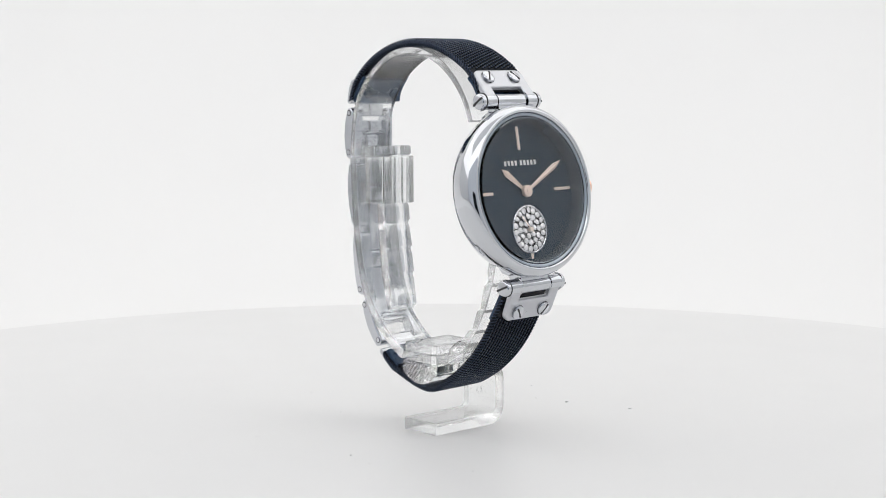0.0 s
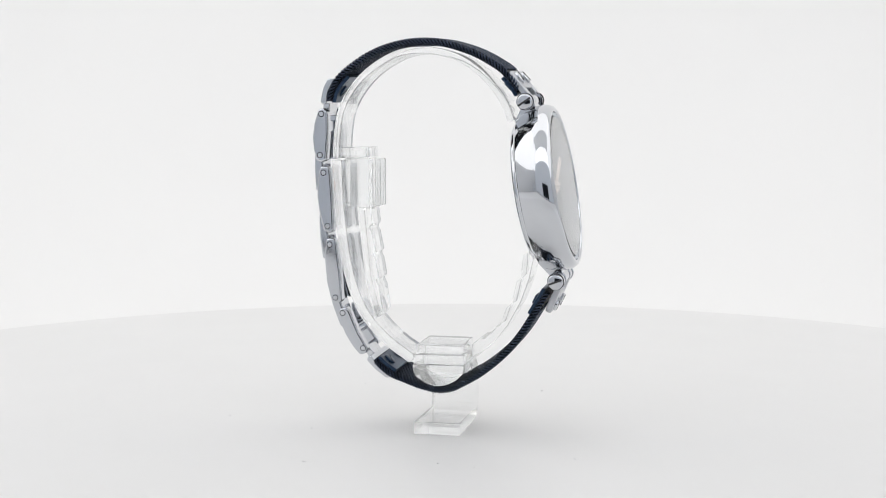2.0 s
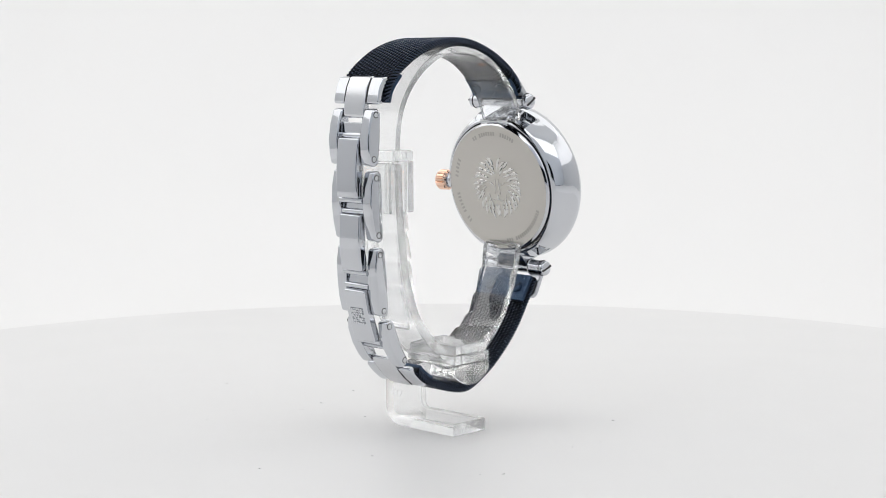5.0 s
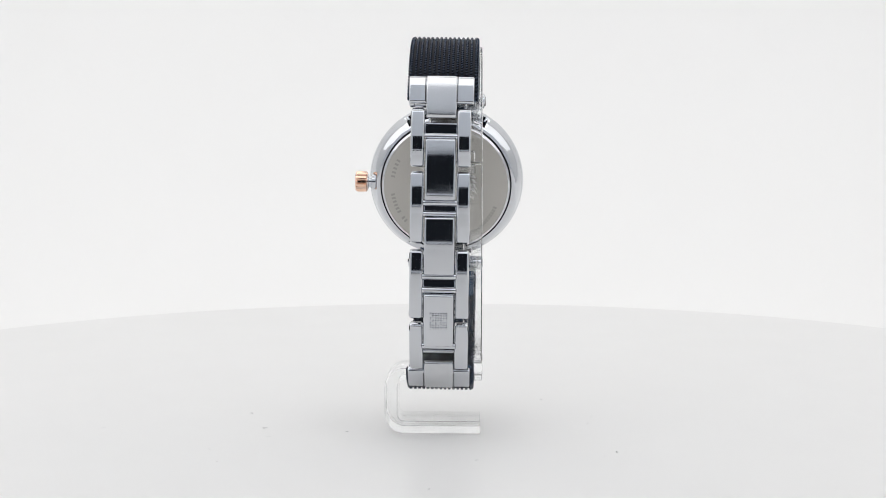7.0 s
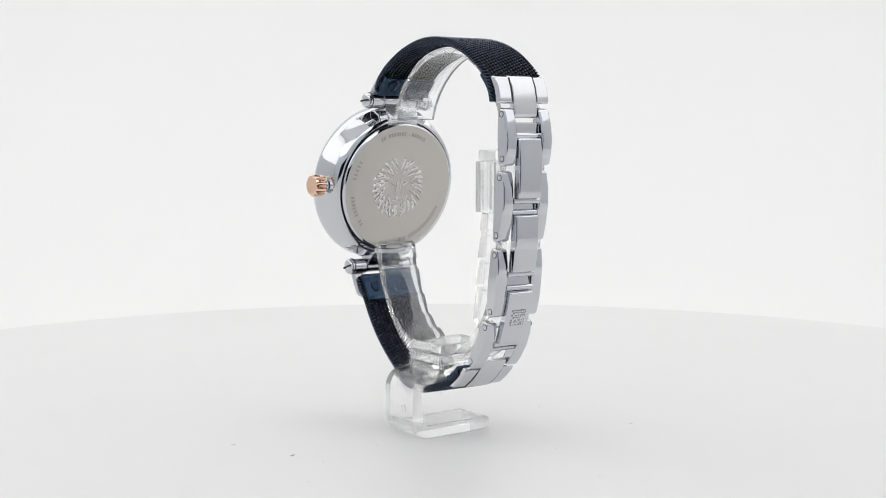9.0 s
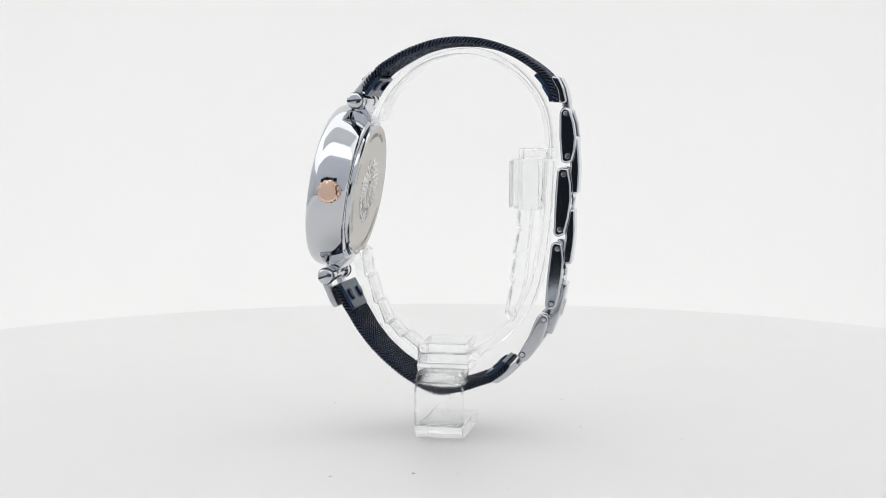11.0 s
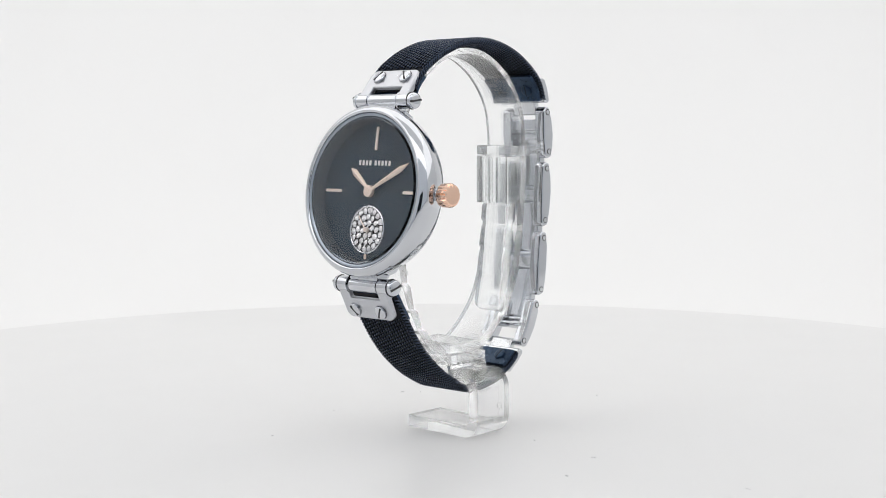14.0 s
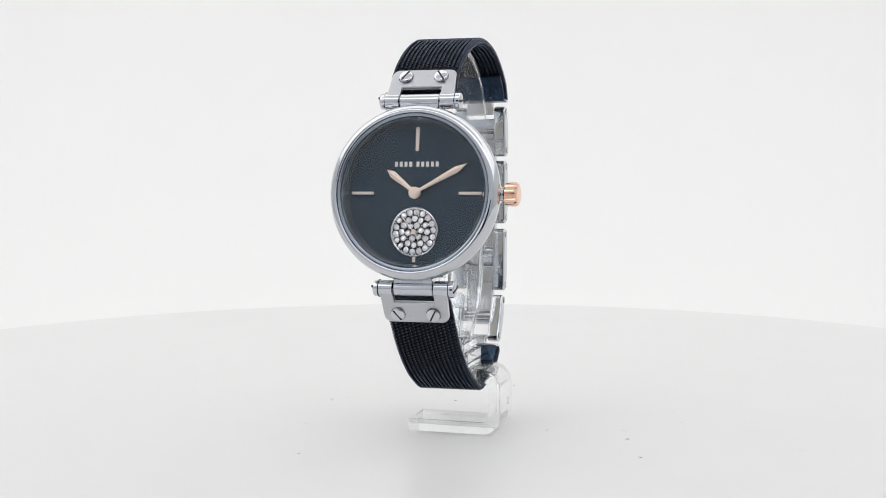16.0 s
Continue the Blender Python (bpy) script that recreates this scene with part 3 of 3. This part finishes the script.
def end_plate(points, inward, name):
    """Navy plate with two screws inside an end of the band."""
    line = spline(points, 1.0)
    d, n = normals(line)
    off = line + n * inward
    root = part("band_end", ribbon(off, 0.8, -6.2, 6.2, 0.2), NAVY_PLATE, WATCH, "navy steel plate clamping the band's end")
    c, nn = off[len(off) // 2], n[len(off) // 2] * (1 if inward > 0 else -1)
    up = Vector((0, nn[0], nn[1]))
    for sx in (-3.5, 3.5):
        m = Matrix.Translation((sx * MM, (c[0] + nn[0] * 0.4) * MM, (c[1] + nn[1] * 0.4) * MM)) @ up.to_track_quat("Z", "Y").to_matrix().to_4x4()
        part("screw", screw(1.25, 0.45), NAVY_PLATE, root, "round slotted navy screw", m=m)
        # near-black bar stands in for the slot's shade
        part("slot", slot_bar(1.25, 0.45, 0.26), NAVY_CORE, root, m=m @ pose(0, 0, 0, 0, 0, 35 if sx < 0 else 80))


SHIFT = 0.2   # the links sit a little towards the crown


def end_piece(outline, tongue, pins):
    root = part("end_piece", plate(outline, SHIFT - 6.1, SHIFT + 6.1, 0.3, 3), CHROME, WATCH, "polished steel end piece covering the mesh band")
    part("tongue", plate(tongue, SHIFT - 2.85, SHIFT + 2.85, 0.3, 3), BRUSHED, root, "brushed steel centre tongue")
    for x in (-3.0, 3.0):
        # dark strip painted as the shaded joint beside the tongue
        part("groove_shade", plate([(y + 0.02, z + 0.02) for y, z in pins], SHIFT + x - 0.09, SHIFT + x + 0.09, 0), GAP_SHADE, root)


def bracelet_link(outline, pins, bar, tilt, out=0.5):
    outline = [(y + out, z) for y, z in outline]
    pins = [(y + out, z) for y, z in pins]
    y, z, h = bar
    bm = block(SHIFT - 3.1, SHIFT + 3.1, -0.6, 0.6, -h / 2, h / 2, 0.3)
    bmesh.ops.rotate(bm, cent=(0, 0, 0), matrix=Matrix.Rotation(radians(tilt), 3, "X"), verts=bm.verts)
    bmesh.ops.translate(bm, vec=(0, y + out, z), verts=bm.verts)
    root = part("bracelet_link", bm, CHROME, WATCH, "polished steel bracelet link with open centre")
    for sx in (-1, 1):
        part("side_bar", plate(outline, SHIFT + sx * 4.35 - 1.3, SHIFT + sx * 4.35 + 1.3, 0.45, 3), CHROME, root)
        for y, z in pins:
            bm = along_x(lathe([(0, 0), (0.24, 0), (0.27, 0.02), (0.40, 0.02), (0.43, 0), (0.48, 0), (0.48, 0.04), (0.24, 0.06), (0, 0.04)], 20, False))
            # dark ring round the pin, the recess's shade put into colour
            rec = along_x(lathe([(0.46, -0.05), (0.63, -0.05), (0.63, 0.03), (0.46, 0.03)], 20))
            part("pin_gap_shade", rec, GAP_SHADE, root, m=mm_pose(SHIFT + sx * 5.66, y, z, 0, 0 if sx > 0 else 180, 0))
            part("pin", bm, BRUSHED, root, "small steel pin end", m=mm_pose(SHIFT + sx * 5.66, y, z, 0, 0 if sx > 0 else 180, 0))
    return root


def centre_link(p0, p1, thick, bulge):
    (ya, za), (yb, zb) = p0, p1
    ya, yb = ya + 0.4, yb + 0.4
    d = Vector((yb - ya, zb - za)).normalized()
    n = Vector((-d.y, d.x))
    if n.x < 0:
        n = -n
    mid = ((ya + yb) / 2 + n.x * bulge, (za + zb) / 2 + n.y * bulge)
    line = spline([(ya, za), mid, (yb, zb)], 1.4)
    ob = part("centre_link", ribbon(line - np.array([n.x, n.y]) * thick / 2, thick, SHIFT - 2.85, SHIFT + 2.85, 0.4, 3), CHROME, WATCH, "polished steel centre link")
    for k in range(2):
        y, z = (ya, za) if k == 0 else (yb, zb)
        y, z = y - n.x * 1.5 - d.x * (0.5 if k == 0 else -0.5), z - n.y * 1.5 - d.y * (0.5 if k == 0 else -0.5)
        part("pin", along_x(lathe([(0, -3.2), (0.6, -3.2), (0.6, 3.2), (0, 3.2)], 16, False)), CHROME, ob, m=mm_pose(SHIFT, y, z))
    return ob, d, n


case, face = watch_case()
dial_furniture(face)
crown(case)
bracket((-17.3, 67.8), (0.64, 0.77), "top")
bracket((-23.5, 32.2), (0.40, -0.92), "bottom")
lug(1)
lug(-1)

TOP_LINE = spline([(-16.0, 69.7), (-14.7, 72.0), (-13.3, 73.4), (-11.6, 74.8), (-7.6, 77.1), (-3.4, 78.7), (0, 79.5), (3.5, 79.75), (7.4, 79.45), (11.4, 78.45),
                   (15.4, 76.7), (19.4, 74.0), (21.4, 72.0), (22.5, 69.8), (23.1, 67.6)], 0.9)
LOW_LINE = spline([(-21.9, 30.1), (-20.2, 27.2), (-18.5, 24.5), (-16.7, 21.6), (-14.3, 18.5), (-11.3, 15.5), (-7.9, 12.8), (-4.9, 11.0), (-2.0, 9.55), (0.8, 9.2),
                   (4.6, 9.95), (7.8, 11.1), (10.3, 12.0), (12.2, 13.3), (14.0, 15.0)], 0.9)
woven_band(TOP_LINE, "upper_band", "navy woven steel mesh band arched over the stand", 4.6)
woven_band(LOW_LINE, "lower_band", "navy woven steel mesh band under the stand's ring", 4.2)
end_plate([(-16.2, 69.4), (-14.8, 71.6), (-13.2, 73.2)], -0.95, "a")
end_plate([(19.6, 73.6), (21.4, 71.6), (22.5, 69.8), (23.0, 67.8)], -0.95, "b")
end_plate([(-21.9, 30.1), (-20.2, 27.2), (-18.8, 24.9)], 0.95, "c")
end_plate([(10.0, 11.9), (12.2, 13.3), (13.8, 14.8)], 0.95, "d")

end_piece([(22.3, 72.6), (23.6, 72.3), (24.5, 70.4), (25.1, 67.7), (24.6, 67.2), (23.7, 67.4), (23.3, 69.8), (22.0, 72.1)],
          [(22.5, 72.7), (23.8, 72.45), (24.75, 70.4), (25.4, 67.6), (25.6, 65.2), (25.3, 64.6), (24.2, 64.7), (23.9, 67.4), (23.4, 69.8)],
          [(23.65, 72.35), (24.6, 70.4), (25.2, 67.7), (24.5, 67.6), (23.5, 70.4)])
end_piece([(10.5, 11.3), (11.8, 11.1), (14.0, 12.8), (15.8, 14.6), (15.7, 15.3), (14.9, 15.7), (12.9, 13.7), (10.8, 12.0)],
          [(10.7, 11.1), (11.9, 10.9), (14.2, 12.6), (16.0, 14.4), (17.6, 16.6), (17.3, 17.3), (16.3, 17.2), (14.6, 15.2), (12.6, 13.2)],
          [(11.9, 11.05), (14.05, 12.7), (15.8, 14.5), (15.2, 14.9), (13.2, 13.2)])
bracelet_link([(24.0, 66.6), (25.2, 66.2), (26.1, 63.4), (26.5, 60.5), (26.3, 58.0), (25.8, 55.8), (24.6, 55.4), (23.6, 55.8), (23.2, 60.5), (23.2, 65.6)],
              [(24.5, 65.3), (24.9, 56.9)], (24.6, 62.6, 2.4), 0)
bracelet_link([(23.5, 54.7), (25.0, 54.5), (25.6, 51.5), (25.7, 48.2), (25.2, 44.5), (24.4, 41.3), (23.0, 40.8), (22.2, 41.4), (22.4, 48.0), (22.8, 54.0)],
              [(24.2, 53.3), (23.5, 42.3)], (24.0, 47.6, 2.4), 4)
bracelet_link([(22.4, 39.9), (23.9, 39.6), (24.3, 36.5), (24.1, 33.1), (23.6, 29.5), (22.8, 26.6), (21.3, 26.2), (20.6, 26.9), (21.0, 33.0), (21.7, 39.2)],
              [(23.1, 38.5), (22.0, 27.5)], (22.8, 33.3, 2.4), 6)
bracelet_link([(19.9, 25.6), (21.3, 25.1), (21.1, 22.6), (20.0, 19.8), (18.4, 17.3), (16.9, 15.6), (15.6, 16.0), (15.2, 17.0), (17.2, 20.4), (19.1, 24.9)],
              [(20.5, 24.3), (16.2, 17.1)], (18.6, 20.0, 1.6), 30)
centre_link((26.6, 60.8), (26.9, 49.4), 1.9, 0.35)
centre_link((26.2, 46.1), (25.6, 35.2), 1.9, 0.35)
plaque, d, n = centre_link((25.0, 31.2), (21.9, 20.9), 1.9, 0.3)
# stamped square pattern
rng = random.Random(9)
stamp = bmesh.new()
for i in range(7):
    for j in range(7):
        if rng.random() < 0.7:
            w = rng.uniform(0.12, 0.22)
            t = bmesh.ops.create_cube(stamp, size=1.0)
            c = Vector((24.05 + n.x * 0.32, 26.2 + n.y * 0.32)) + d * (j - 3) * 0.5
            bmesh.ops.scale(stamp, vec=(w * 2, 0.12, w * 2), verts=t["verts"])
            bmesh.ops.translate(stamp, vec=(SHIFT + (i - 3) * 0.5, c.x, c.y), verts=t["verts"])
part("stamp", stamp, BRUSHED, plaque, "stamped square pattern")


# ---- dust on the turntable ----
def dust():
    rng = random.Random(11)
    bm = bmesh.new()
    spots = [(42.3, -13.1), (38.1, 0.6), (36.2, 8.7), (4.9, 10.1), (-29.0, -5.1), (-31.0, 24.1), (-6.4, 27.0), (45.4, 20.1), (71.9, 1.3), (42.1, 29.9),
             (-21.6, -29.1), (-30.4, -11.5), (-34.1, 20.1), (1.8, 48.6), (19.8, 4.4)]
    for x, y in spots:
        for k in range(rng.choice((1, 1, 2))):
            t = bmesh.ops.create_icosphere(bm, subdivisions=1, radius=1.0)
            s = rng.uniform(0.10, 0.26)
            bmesh.ops.scale(bm, vec=(s * rng.uniform(1, 2.4), s * rng.uniform(0.5, 0.9), s * 0.35), verts=t["verts"])
            bmesh.ops.rotate(bm, cent=(0, 0, 0), matrix=Matrix.Rotation(rng.uniform(0, 6.28), 3, "Z"), verts=t["verts"])
            bmesh.ops.translate(bm, vec=(x + rng.uniform(-0.7, 0.7), y + rng.uniform(-0.7, 0.7), s * 0.33), verts=t["verts"])
    return tagged(part("dust", bm, DUST), "small grey dust specks lying on the turntable", "dust", kind="stuff")


SPECKS = dust()


def motions():
    for ob, m in ((TABLE_TOP, Matrix()), (SPECKS, Matrix()), (STAND, Matrix()), (WATCH, WATCH_TILT)):
        walk(ob, [(t, pose(0, 0, 0, 0, 0, a) @ m) for t, a in TURN])


motions()
